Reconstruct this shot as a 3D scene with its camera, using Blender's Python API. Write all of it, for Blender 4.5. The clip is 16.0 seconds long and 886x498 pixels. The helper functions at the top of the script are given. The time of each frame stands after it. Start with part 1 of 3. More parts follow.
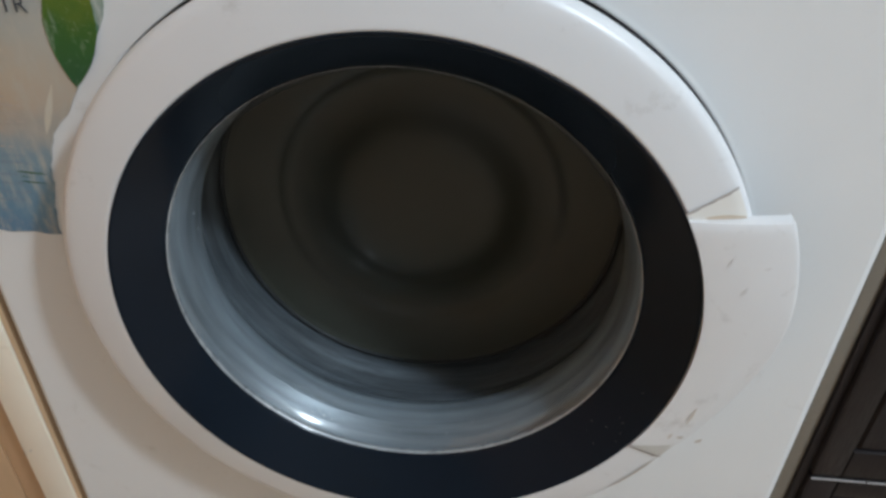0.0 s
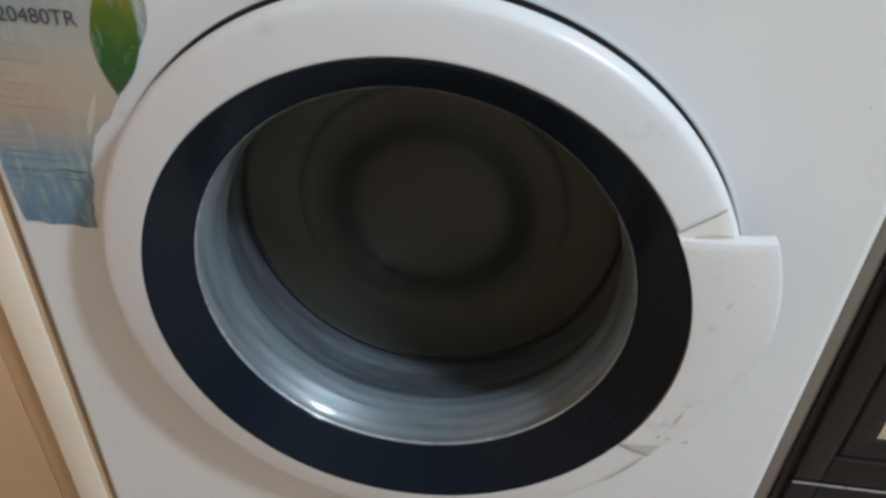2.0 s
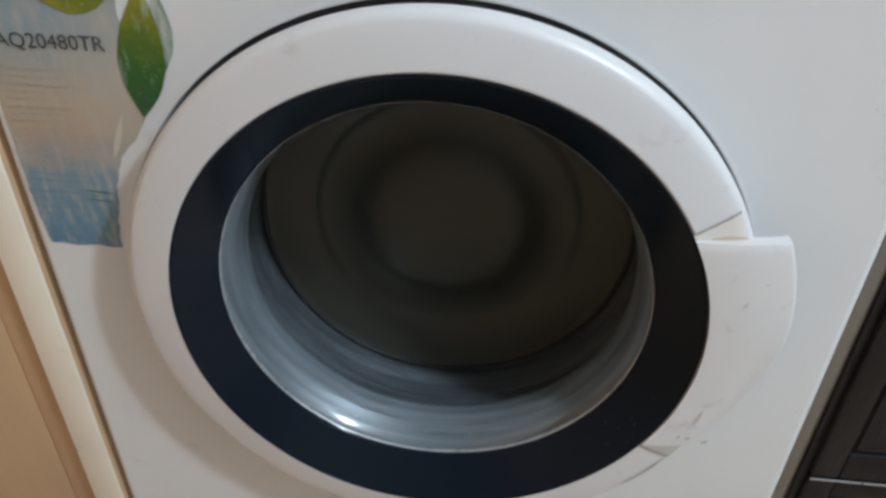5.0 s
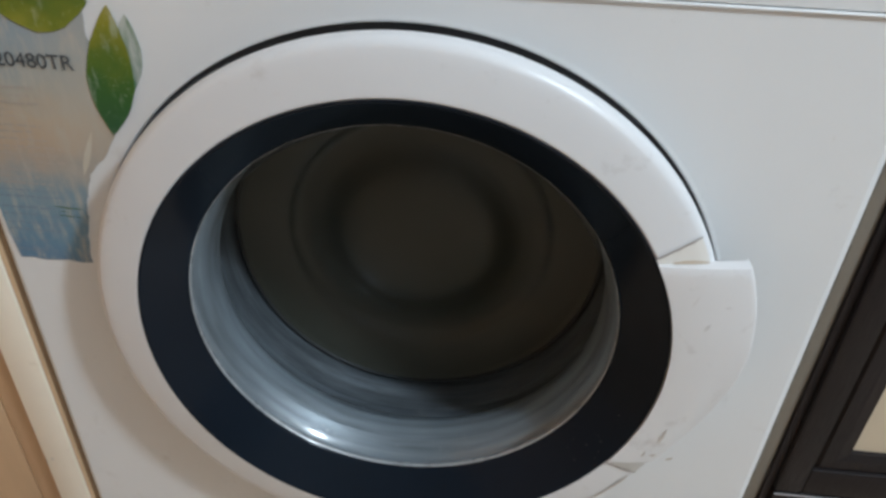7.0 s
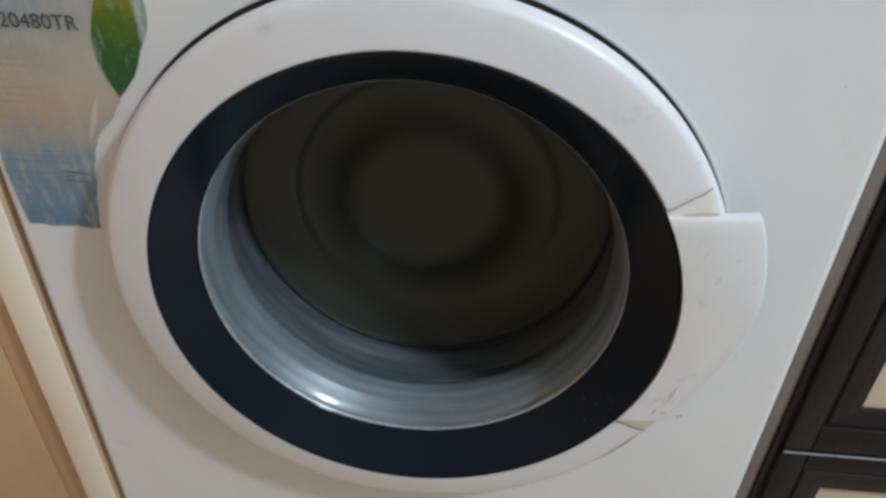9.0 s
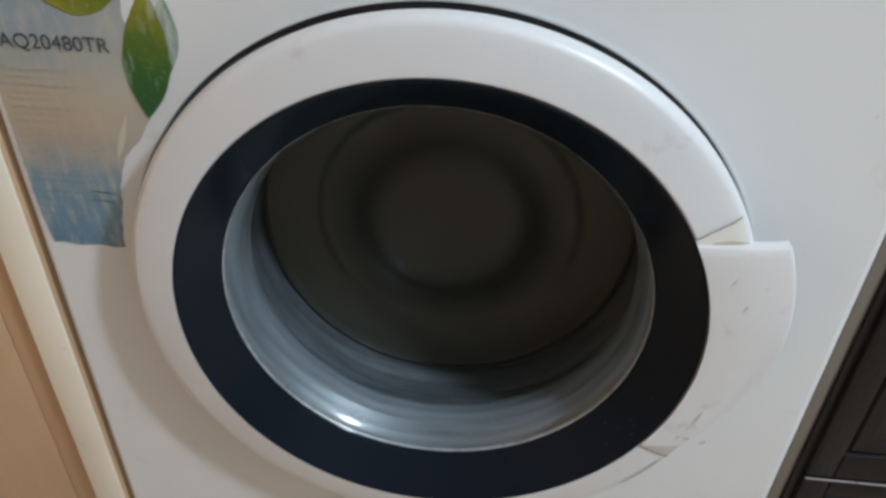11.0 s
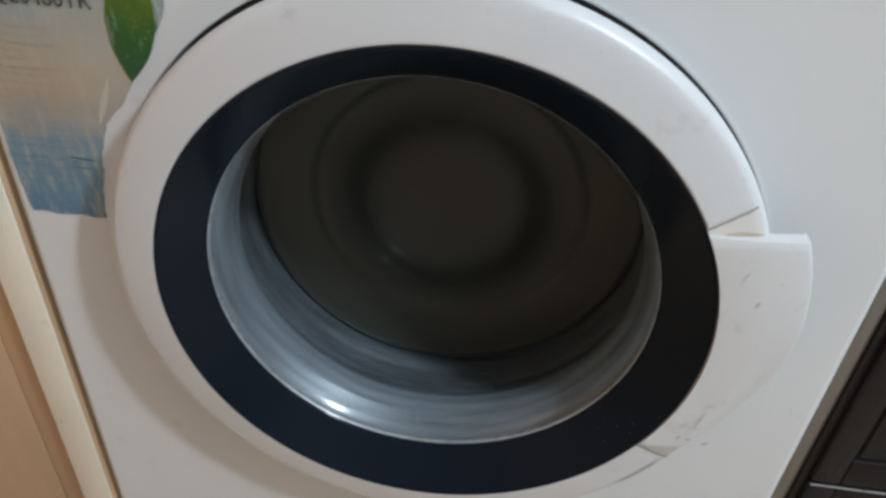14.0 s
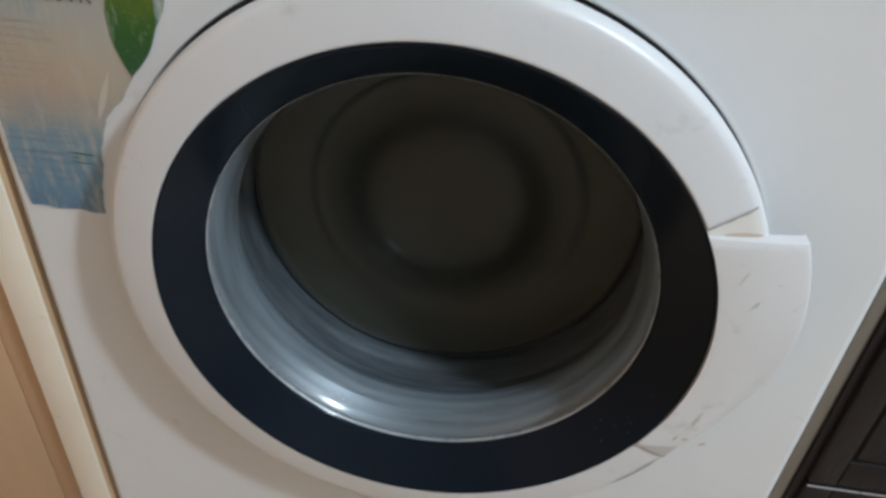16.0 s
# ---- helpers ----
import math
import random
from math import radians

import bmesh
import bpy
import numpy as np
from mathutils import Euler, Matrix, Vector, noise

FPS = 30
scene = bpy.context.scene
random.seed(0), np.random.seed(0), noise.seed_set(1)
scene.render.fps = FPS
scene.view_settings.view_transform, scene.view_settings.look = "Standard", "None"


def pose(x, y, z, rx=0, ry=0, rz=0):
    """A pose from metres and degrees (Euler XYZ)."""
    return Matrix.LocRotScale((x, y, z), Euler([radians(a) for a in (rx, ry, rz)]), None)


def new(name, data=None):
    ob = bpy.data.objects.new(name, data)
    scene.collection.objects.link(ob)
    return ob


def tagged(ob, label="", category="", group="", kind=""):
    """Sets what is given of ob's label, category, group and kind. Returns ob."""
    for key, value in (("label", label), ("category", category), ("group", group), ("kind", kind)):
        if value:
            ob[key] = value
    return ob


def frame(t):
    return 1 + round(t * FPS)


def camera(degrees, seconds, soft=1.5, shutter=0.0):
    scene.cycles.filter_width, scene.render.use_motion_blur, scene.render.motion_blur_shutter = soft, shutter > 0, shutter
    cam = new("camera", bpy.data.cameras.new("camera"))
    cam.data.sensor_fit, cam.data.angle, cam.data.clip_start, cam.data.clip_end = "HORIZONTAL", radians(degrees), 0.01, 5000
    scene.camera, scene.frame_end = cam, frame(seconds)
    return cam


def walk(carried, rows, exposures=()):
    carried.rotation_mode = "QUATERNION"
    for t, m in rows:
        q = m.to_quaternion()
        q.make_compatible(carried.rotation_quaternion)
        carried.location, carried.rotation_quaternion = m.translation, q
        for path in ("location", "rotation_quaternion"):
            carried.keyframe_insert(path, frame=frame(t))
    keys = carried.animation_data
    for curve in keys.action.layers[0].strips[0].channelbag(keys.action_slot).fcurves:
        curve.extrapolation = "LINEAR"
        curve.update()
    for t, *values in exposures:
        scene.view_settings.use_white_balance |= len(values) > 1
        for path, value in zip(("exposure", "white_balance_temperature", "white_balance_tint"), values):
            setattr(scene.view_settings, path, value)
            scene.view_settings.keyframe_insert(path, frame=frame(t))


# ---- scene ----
cam = camera(64.2, 16.0, soft=3.0)
# seconds, place, turn
PATH = [
    (0, 0.0576, -0.3806, 0.7109, 55.80, -1.11, 5.13),
    (0.5, 0.0541, -0.3868, 0.7240, 55.01, -1.34, 4.89),
    (1, 0.0530, -0.3981, 0.7340, 54.29, -2.47, 7.39),
    (1.5, 0.0592, -0.4013, 0.7369, 54.59, -3.27, 7.49),
    (2, 0.0598, -0.4024, 0.7368, 55.14, -2.28, 6.91),
    (2.5, 0.0605, -0.4038, 0.7355, 54.66, -1.47, 6.22),
    (3, 0.0587, -0.4005, 0.7400, 55.78, -0.54, 5.15),
    (3.5, 0.0565, -0.4013, 0.7365, 55.11, -0.69, 6.02),
    (4, 0.0500, -0.4048, 0.7357, 55.78, -0.63, 5.21),
    (4.2, 0.0480, -0.4069, 0.7384, 55.87, -0.55, 5.77),
    (6.3, 0.0449, -0.4225, 0.7424, 56.99, -2.03, 5.79),
    (6.5, 0.0547, -0.4197, 0.7446, 56.42, -1.90, 6.11),
    (7, 0.0572, -0.4108, 0.7543, 56.36, -2.08, 5.23),
    (7.5, 0.0566, -0.4139, 0.7441, 55.48, -1.68, 5.47),
    (8, 0.0559, -0.4139, 0.7472, 55.05, -1.81, 5.46),
    (8.5, 0.0522, -0.4181, 0.7408, 54.99, -1.65, 5.43),
    (9, 0.0544, -0.4205, 0.7390, 55.12, -1.30, 4.99),
    (9.2, 0.0531, -0.4187, 0.7430, 55.82, -1.03, 4.68),
    (11.3, 0.0362, -0.4152, 0.7470, 55.78, -1.67, 5.64),
    (11.5, 0.0348, -0.4177, 0.7426, 55.94, -1.94, 5.47),
    (12, 0.0366, -0.4189, 0.7406, 55.30, -2.92, 6.15),
    (12.5, 0.0453, -0.4144, 0.7306, 54.65, -3.17, 6.69),
    (13, 0.0503, -0.4055, 0.7193, 54.01, -2.98, 6.65),
    (13.5, 0.0452, -0.3972, 0.7235, 54.58, -2.92, 6.47),
    (14, 0.0431, -0.3959, 0.7289, 54.83, -3.05, 7.00),
    (14.5, 0.0379, -0.3998, 0.7261, 54.96, -3.17, 6.86),
    (15, 0.0357, -0.3994, 0.7292, 55.13, -2.44, 7.36),
    (15.5, 0.0364, -0.4026, 0.7275, 55.00, -2.86, 7.23),
    (16, 0.0432, -0.3957, 0.7283, 54.71, -3.50, 7.23),
]
walk(cam, [(t, pose(*place)) for t, *place in PATH])


# ---- light: one cool lamp in the room, above and to the machine's right ----
LAMP = (1.47, -0.97, 2.21)
LAMP_POWER = 144.0
scene.view_settings.exposure = 0.0

world = bpy.data.worlds.new("room_dark")
world.use_nodes = True
scene.world = world
world.node_tree.nodes["Background"].inputs[0].default_value = (0.5, 0.6, 0.75, 1)
world.node_tree.nodes["Background"].inputs[1].default_value = 0.05

lamp_data = bpy.data.lights.new("room_bulb", "POINT")
lamp_data.energy, lamp_data.shadow_soft_size, lamp_data.color = LAMP_POWER, 0.09, (0.728, 0.868, 1.0)
lamp = new("room_bulb", lamp_data)
lamp.location = LAMP

# ---- materials ----


def shader(name):
    m = bpy.data.materials.new(name)
    m.use_nodes = True
    nt = m.node_tree
    return m, nt, nt.nodes["Principled BSDF"]


def rgb(c):
    return (c[0], c[1], c[2], 1.0)


def add_noise(nt, scale, detail=4.0, rough=0.55, stretch=(1, 1, 1)):
    tc = nt.nodes.new("ShaderNodeTexCoord")
    mp = nt.nodes.new("ShaderNodeMapping")
    mp.inputs["Scale"].default_value = stretch
    nz = nt.nodes.new("ShaderNodeTexNoise")
    nz.inputs["Scale"].default_value, nz.inputs["Detail"].default_value, nz.inputs["Roughness"].default_value = scale, detail, rough
    nt.links.new(tc.outputs["Object"], mp.inputs["Vector"])
    nt.links.new(mp.outputs["Vector"], nz.inputs["Vector"])
    return nz.outputs["Fac"]


def ramp(nt, fac, stops):
    r = nt.nodes.new("ShaderNodeValToRGB")
    e = r.color_ramp.elements
    while len(e) < len(stops):
        e.new(0.5)
    for k, (p, c) in zip(e, stops):
        k.position, k.color = p, rgb(c)
    nt.links.new(fac, r.inputs["Fac"])
    return r.outputs["Color"]


def mixed(nt, fac, a, b):
    m = nt.nodes.new("ShaderNodeMix")
    m.data_type = "RGBA"
    for sock, v in ((m.inputs[0], fac), (m.inputs[6], a), (m.inputs[7], b)):
        if isinstance(v, (tuple, float, int)):
            sock.default_value = rgb(v) if isinstance(v, tuple) else v
        else:
            nt.links.new(v, sock)
    return m.outputs[2]


def math_node(nt, op, a, b):
    m = nt.nodes.new("ShaderNodeMath")
    m.operation = op
    for sock, v in zip(m.inputs, (a, b)):
        if isinstance(v, (float, int)):
            sock.default_value = v
        else:
            nt.links.new(v, sock)
    return m.outputs[0]


def bump(nt, bs, height, strength, dist):
    b = nt.nodes.new("ShaderNodeBump")
    b.inputs["Strength"].default_value, b.inputs["Distance"].default_value = strength, dist
    nt.links.new(height, b.inputs["Height"])
    nt.links.new(b.outputs["Normal"], bs.inputs["Normal"])


def painted(name, base, rough, vary=0.06, dirt=None, grain=400, relief=0.05, metallic=0.0, stretch=(1, 1, 1), coat=0.0, dirt_at=0.60):
    """Paint, plastic or laminate: two scales of tone, some grime, fine relief."""
    m, nt, bs = shader(name)
    big = add_noise(nt, 7, 3, 0.6, stretch)
    lo, hi = tuple(c * (1 - vary) for c in base), tuple(min(1, c * (1 + vary)) for c in base)
    col = ramp(nt, big, [(0.3, lo), (0.7, hi)])
    if dirt:
        spots = add_noise(nt, 38, 6, 0.7, stretch)
        col = mixed(nt, ramp(nt, spots, [(dirt_at, (0, 0, 0)), (dirt_at + 0.2, (0.5, 0.5, 0.5))]), col, dirt)
    nt.links.new(col, bs.inputs["Base Color"])
    fine = add_noise(nt, grain, 3, 0.6, stretch)
    r = ramp(nt, fine, [(0.3, (rough * 0.85,) * 3), (0.7, (min(1, rough * 1.2),) * 3)])
    nt.links.new(r, bs.inputs["Roughness"])
    bs.inputs["Metallic"].default_value = metallic
    bs.inputs["Coat Weight"].default_value = coat
    if relief:
        bump(nt, bs, fine, relief, 0.001)
    return m


def clear_glass(name, tint, rough):
    m, nt, bs = shader(name)
    nt.nodes.remove(bs)
    out = nt.nodes["Material Output"]
    tr, gl, mx = (nt.nodes.new("ShaderNode" + k) for k in ("BsdfTransparent", "BsdfGlossy", "MixShader"))
    tr.inputs["Color"].default_value = rgb(tint)
    gl.inputs["Roughness"].default_value = rough
    lw = nt.nodes.new("ShaderNodeLayerWeight")
    lw.inputs["Blend"].default_value = 0.5
    grazing = math_node(nt, "POWER", lw.outputs["Facing"], 5.0)
    nt.links.new(math_node(nt, "ADD", math_node(nt, "MULTIPLY", grazing, 0.6), 0.07), mx.inputs[0])
    nt.links.new(tr.outputs[0], mx.inputs[1])
    nt.links.new(gl.outputs[0], mx.inputs[2])
    nt.links.new(mx.outputs[0], out.inputs["Surface"])
    return m


ENAMEL = painted("white_enamel", (0.79, 0.80, 0.80), 0.38, 0.02, (0.55, 0.52, 0.48), 900, 0.02)
DOOR_WHITE = painted("white_door_plastic", (0.735, 0.738, 0.745), 0.34, 0.025, (0.42, 0.39, 0.36), 1200, 0.03)
YELLOWED = painted("yellowed_plastic", (0.74, 0.71, 0.66), 0.4, 0.04, (0.5, 0.42, 0.33), 700, 0.03)
BLACK_GLOSS = painted("black_gloss_plastic", (0.0072, 0.0118, 0.0190), 0.16, 0.15, (0.009, 0.010, 0.012), 300, 0.0)
BLACK_GLOSS.node_tree.nodes["Principled BSDF"].inputs["Specular IOR Level"].default_value = 0.13
# dark colour standing for the shade in the gap round the door
DARK_GAP = painted("dark_gap_shade", (0.055, 0.058, 0.064), 0.7, 0.2)
RUBBER = painted("grey_door_gasket_rubber", (0.225, 0.265, 0.292), 0.36, 0.45, (0.075, 0.09, 0.10), 60, 0.3, 0.2, stretch=(1, 16, 1), coat=1.0, dirt_at=0.54)
# gasket rubber again, darkened: the shade behind the bowl wall is in its colour
SHADED_FOLD = painted("shaded_fold_rubber", (0.095, 0.11, 0.122), 0.5, 0.5, (0.022, 0.026, 0.03), 60, 0.3, 0.0, stretch=(1, 14, 1), dirt_at=0.45)
RUBBER.node_tree.nodes["Principled BSDF"].inputs["Specular IOR Level"].default_value = 0.6
RUBBER.node_tree.nodes["Principled BSDF"].inputs["Coat Roughness"].default_value = 0.42
RUBBER.node_tree.nodes["Principled BSDF"].inputs["Coat IOR"].default_value = 1.7
BEAD_BLACK = painted("black_bead_rubber", (0.018, 0.020, 0.021), 0.6, 0.2)
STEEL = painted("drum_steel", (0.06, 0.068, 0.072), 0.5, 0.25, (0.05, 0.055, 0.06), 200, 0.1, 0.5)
BOWL_GLASS = clear_glass("bowl_wall_glass", (0.93, 0.95, 0.96), 0.17)
# opaque dark olive for the bowl bottom; the drum doesn't show through
BOWL_DARK = painted("dark_bowl_bottom", (0.0298, 0.0328, 0.0230), 0.48, 0.10, None, 12, 0.0, coat=0.08)
BOWL_DARK.node_tree.nodes["Principled BSDF"].inputs["Coat Roughness"].default_value = 0.34
BOWL_DARK.node_tree.nodes["Principled BSDF"].inputs["Specular IOR Level"].default_value = 0.5
GLASS_LIP = painted("hazy_glass_lip", (0.38, 0.40, 0.41), 0.28, 0.45, (0.60, 0.60, 0.58), 110, 0.5, 0.2, coat=0.6, dirt_at=0.5)
# pale glossy colour for the added glint beads
GLINT = painted("pale_glint_drop", (0.55, 0.58, 0.60), 0.14, 0.05, None, 60, 0.0, coat=1.0)
LEVER_WHITE = painted("handled_white_plastic", (0.735, 0.73, 0.73), 0.36, 0.03, (0.36, 0.33, 0.31), 900, 0.04, dirt_at=0.57)
RUST = painted("brown_stain", (0.57, 0.47, 0.36), 0.6, 0.2, (0.44, 0.34, 0.24), 500, 0.05)
DULL = painted("dull_grey_speck", (0.09, 0.09, 0.09), 0.6, 0.2)
# grey for small grime spots and for the shade painted on the lower wedge
SHADE_GRIME_GREY = painted("grey_shade_and_grime", (0.58, 0.565, 0.53), 0.5, 0.1, (0.34, 0.31, 0.27), 500, 0.05)
WENGE = painted("wenge_foil", (0.0140, 0.0103, 0.0106), 0.55, 0.3, (0.028, 0.019, 0.017), 120, 0.25, stretch=(6, 6, 0.6))
WENGE.node_tree.nodes["Principled BSDF"].inputs["Specular IOR Level"].default_value = 0.3
TAUPE = painted("taupe_board", (0.21, 0.185, 0.15), 0.6, 0.08, (0.15, 0.12, 0.09), 300, 0.1)
CREAM = painted("cream_inset", (0.62, 0.52, 0.38), 0.5, 0.06, None, 200, 0.05, stretch=(1, 1, 0.3))
CREAM_EDGE = painted("cream_board_edge", (0.96, 0.88, 0.74), 0.5, 0.05, (0.66, 0.55, 0.42), 300, 0.06)
TAN_BOARD = painted("tan_laminate", (0.64, 0.43, 0.255), 0.55, 0.08, (0.42, 0.28, 0.18), 200, 0.08, stretch=(4, 4, 0.5))
# tan laminate darkened: painted shade on the filler strip, also wear marks
TAN_SHADE_WEAR = painted("tan_shade_and_wear", (0.27, 0.185, 0.11), 0.6, 0.12, (0.2, 0.13, 0.08), 200, 0.08, stretch=(4, 4, 0.5))
# pale colour for the highlight painted on the doors' top edges
PALE_EDGE = painted("pale_edge_highlight", (0.38, 0.37, 0.37), 0.4, 0.2, (0.1, 0.09, 0.09), 300, 0.1)
DIRT = painted("grey_brown_grime", (0.36, 0.32, 0.29), 0.7, 0.2)
# grime on the lever, and the painted shading of the ring's edge
BROWN_GRIME_SHADE = painted("brown_grey_grime_and_shade", (0.57, 0.52, 0.46), 0.6, 0.12, (0.66, 0.63, 0.60), 300, 0.0)
FINGER = painted("faint_finger_grime", (0.68, 0.668, 0.66), 0.5, 0.1, (0.70, 0.69, 0.68), 500, 0.0, dirt_at=0.45)
# orange of an unseen wall, chosen to bounce warm light onto the left side
WEST_BOUNCE = painted("warm_bounce_plaster", (0.78, 0.46, 0.24), 0.8, 0.05, None, 300, 0.15)
WALL = painted("painted_plaster", (0.36, 0.33, 0.30), 0.8, 0.05, None, 300, 0.15)
CEILING_PAINT = painted("ceiling_paint", (0.40, 0.40, 0.40), 0.9, 0.04, None, 300, 0.1)
# unseen floor, tinted to bounce warm light upwards
FLOOR_BOUNCE = painted("warm_bounce_floor", (0.52, 0.40, 0.295), 0.4, 0.1, (0.42, 0.33, 0.25), 200, 0.05)

# ---- building helpers ----


def part(name, bm, material, parent, label="", smooth=True):
    me = bpy.data.meshes.new(name)
    bmesh.ops.recalc_face_normals(bm, faces=bm.faces)
    bm.to_mesh(me)
    bm.free()
    me.materials.append(material)
    if smooth:
        for p in me.polygons:
            p.use_smooth = True
        me.set_sharp_from_angle(angle=radians(35))
    ob = new(name, me)
    ob.parent = parent
    if label:
        ob["label"] = label
    return ob


def box(x0, x1, y0, y1, z0, z1, bevel=0.0, segs=2, bm=None):
    bm = bm or bmesh.new()
    r = bmesh.ops.create_cube(bm, size=1.0)
    bmesh.ops.scale(bm, vec=(x1 - x0, y1 - y0, z1 - z0), verts=r["verts"])
    bmesh.ops.translate(bm, vec=((x0 + x1) / 2, (y0 + y1) / 2, (z0 + z1) / 2), verts=r["verts"])
    if bevel:
        edges = list({e for v in r["verts"] for e in v.link_edges})
        bmesh.ops.bevel(bm, geom=edges, offset=bevel, segments=segs, affect="EDGES", profile=0.5)
    return bm


CX, CZ = 0.0045, 0.42   # the door's axis


def lathe(profile, n=192, shift=None):
    """Turns a list of (radius, y) about the door's axis. shift: (x, z) by which the axis moves for a given radius."""
    bm = bmesh.new()
    rows = []
    for r, y in profile:
        sx, sz = shift(r) if shift else (0.0, 0.0)
        rows.append([bm.verts.new((CX + sx + r * math.cos(2 * math.pi * k / n), y, CZ + sz + r * math.sin(2 * math.pi * k / n))) for k in range(n)])
    for a, b in zip(rows, rows[1:]):
        for k in range(n):
            bm.faces.new((a[k], a[(k + 1) % n], b[(k + 1) % n], b[k]))
    return bm


BOWL_X, BOWL_Z = -0.0025, 0.0025   # the bowl sits slightly off the ring's axis


def ease(r):
    t = min(1.0, max(0.0, (0.1835 - r) / (0.1835 - 0.157)))
    return BOWL_X * t, BOWL_Z * t


def rounded(points, steps=5, cut=0.004):
    """Rounds the corners of a (radius, y) profile."""
    out = [points[0]]
    for a, b, c in zip(points, points[1:], points[2:]):
        a, b, c = Vector(a), Vector(b), Vector(c)
        d = min(cut, (a - b).length * 0.45, (c - b).length * 0.45)
        p, q = b + (a - b).normalized() * d, b + (c - b).normalized() * d
        for i in range(steps + 1):
            t = i / steps
            out.append(tuple(p * (1 - t) ** 2 + b * 2 * t * (1 - t) + q * t * t))
    out.append(points[-1])
    return out


def smooth_step(t):
    t = min(1.0, max(0.0, t))
    return t * t * (3 - 2 * t)


def empty(name, at, label, category, group=""):
    ob = new(name)
    ob.location = at
    return tagged(ob, label, category, group)


def room_part(name, bm, material):
    ob = part(name, bm, material, None)
    return tagged(ob, kind="structure")


# ---- the unseen room, closed round the camera; west wall and floor reflect warm light ----
RW, RX, RY0, RY1, RH = -1.35, 2.1, -2.9, 0.66, 2.8
room_part("floor", box(RW, RX, RY0, RY1, -0.1, 0), FLOOR_BOUNCE)
room_part("ceiling", box(RW, RX, RY0, RY1, RH, RH + 0.1), CEILING_PAINT)
room_part("wall_north", box(RW, RX, RY1, RY1 + 0.12, 0, RH), WALL)
room_part("wall_south", box(RW, RX, RY0 - 0.12, RY0, 0, RH), WALL)
room_part("wall_east", box(RX, RX + 0.12, RY0 - 0.12, RY1 + 0.12, 0, RH), WALL)
# added out of view and set close, as a warm reflector
room_part("bounce_wall_west", box(RW - 0.12, RW, RY0 - 0.12, RY1 + 0.12, 0, RH), WEST_BOUNCE)

# ---- washing machine ----
washer = empty("washing_machine", (0, 0, 0), "white front-loading washing machine with a black-rimmed round door, between kitchen cabinets", "washing machine")
HALF, TOPZ, STRIPZ = 0.2993, 0.85, 0.657
HOLE = 0.2287
HOLE_X, HOLE_Z = -0.0030, -0.0132


def front_panel():
    """The sheet with its round opening; the rim turns gently forward before it folds in."""
    bm = bmesh.new()
    n = 256
    prof = [(0.2460, 0.0), (0.2450, 0.0), (0.2410, 0.0), (0.2380, 0.0), (0.2350, -0.0001), (0.2320, -0.0002), (0.2305, -0.0003), (HOLE + 0.0016, -0.0004), (HOLE + 0.0005, -0.0001), (HOLE, 0.0008), (HOLE, 0.03)]
    rows = []
    z0, z1 = 0.02, STRIPZ

    def square(a):
        c, s_ = math.cos(a), math.sin(a)
        k = min((HALF - 0.006 - CX if c > 0 else HALF - 0.006 + CX) / max(abs(c), 1e-6), (z1 - CZ if s_ > 0 else CZ - z0) / max(abs(s_), 1e-6))
        return CX + k * c, CZ + k * s_
    ang = [2 * math.pi * k / n for k in range(n)]
    for a in (math.atan2(z1 - CZ, HALF - 0.006 - CX), math.atan2(z1 - CZ, -HALF + 0.006 - CX), math.atan2(z0 - CZ, HALF - 0.006 - CX), math.atan2(z0 - CZ, -HALF + 0.006 - CX)):
        k = min(range(n), key=lambda i: abs((ang[i] - a + math.pi) % (2 * math.pi) - math.pi))
        ang[k] = a % (2 * math.pi)
    rows.append([bm.verts.new((square(a)[0], 0, square(a)[1])) for a in ang])
    for r, y in prof:
        k = smooth_step((0.2450 - r) / 0.0175)
        rows.append([bm.verts.new((CX + HOLE_X * k + r * math.cos(a), y, CZ + HOLE_Z * k + r * math.sin(a))) for a in ang])
    for a, b in zip(rows, rows[1:]):
        for k in range(n):
            bm.faces.new((a[k], a[(k + 1) % n], b[(k + 1) % n], b[k]))
    # rolled left and right edges
    for s_ in (-1, 1):
        last = None
        for x, y in ((HALF - 0.006, 0), (HALF - 0.003, 0.0008), (HALF - 0.0008, 0.003), (HALF, 0.006), (HALF, 0.03)):
            row = [bm.verts.new((s_ * x, y, z)) for z in (z0, z1)]
            if last:
                bm.faces.new((last[0], last[1], row[1], row[0]))
            last = row
    return part("front_panel", bm, ENAMEL, washer)


front_panel()
bm = box(-HALF + 0.001, HALF - 0.001, 0.031, 0.57, 0.02, TOPZ - 0.03)
bm.faces.ensure_lookup_table()
bmesh.ops.delete(bm, geom=[f for f in bm.faces if f.normal.y < -0.5], context="FACES")
part("casing", bm, ENAMEL, washer)
part("top_cover", box(-HALF, HALF, 0.0, 0.575, TOPZ - 0.03, TOPZ, 0.006, 3), ENAMEL, washer)
part("control_panel", box(-HALF, HALF, -0.0006, 0.03, STRIPZ + 0.0003, TOPZ - 0.031, 0.0012, 3), ENAMEL, washer)
part("panel_edge", box(-HALF + 0.006, HALF - 0.006, -0.0020, 0.0004, 0.6551, 0.6568, 0.0007, 3), ENAMEL, washer, "rounded upper edge of the front panel")
part("kick_plate", box(-HALF + 0.004, HALF - 0.004, 0.01, 0.03, 0.002, 0.019), ENAMEL, washer)
# added dark sheet that gives the door gap its shade
part("door_gap_shade", lathe([(HOLE + 0.013, 0.006), (0.165, 0.006)]), DARK_GAP, washer)

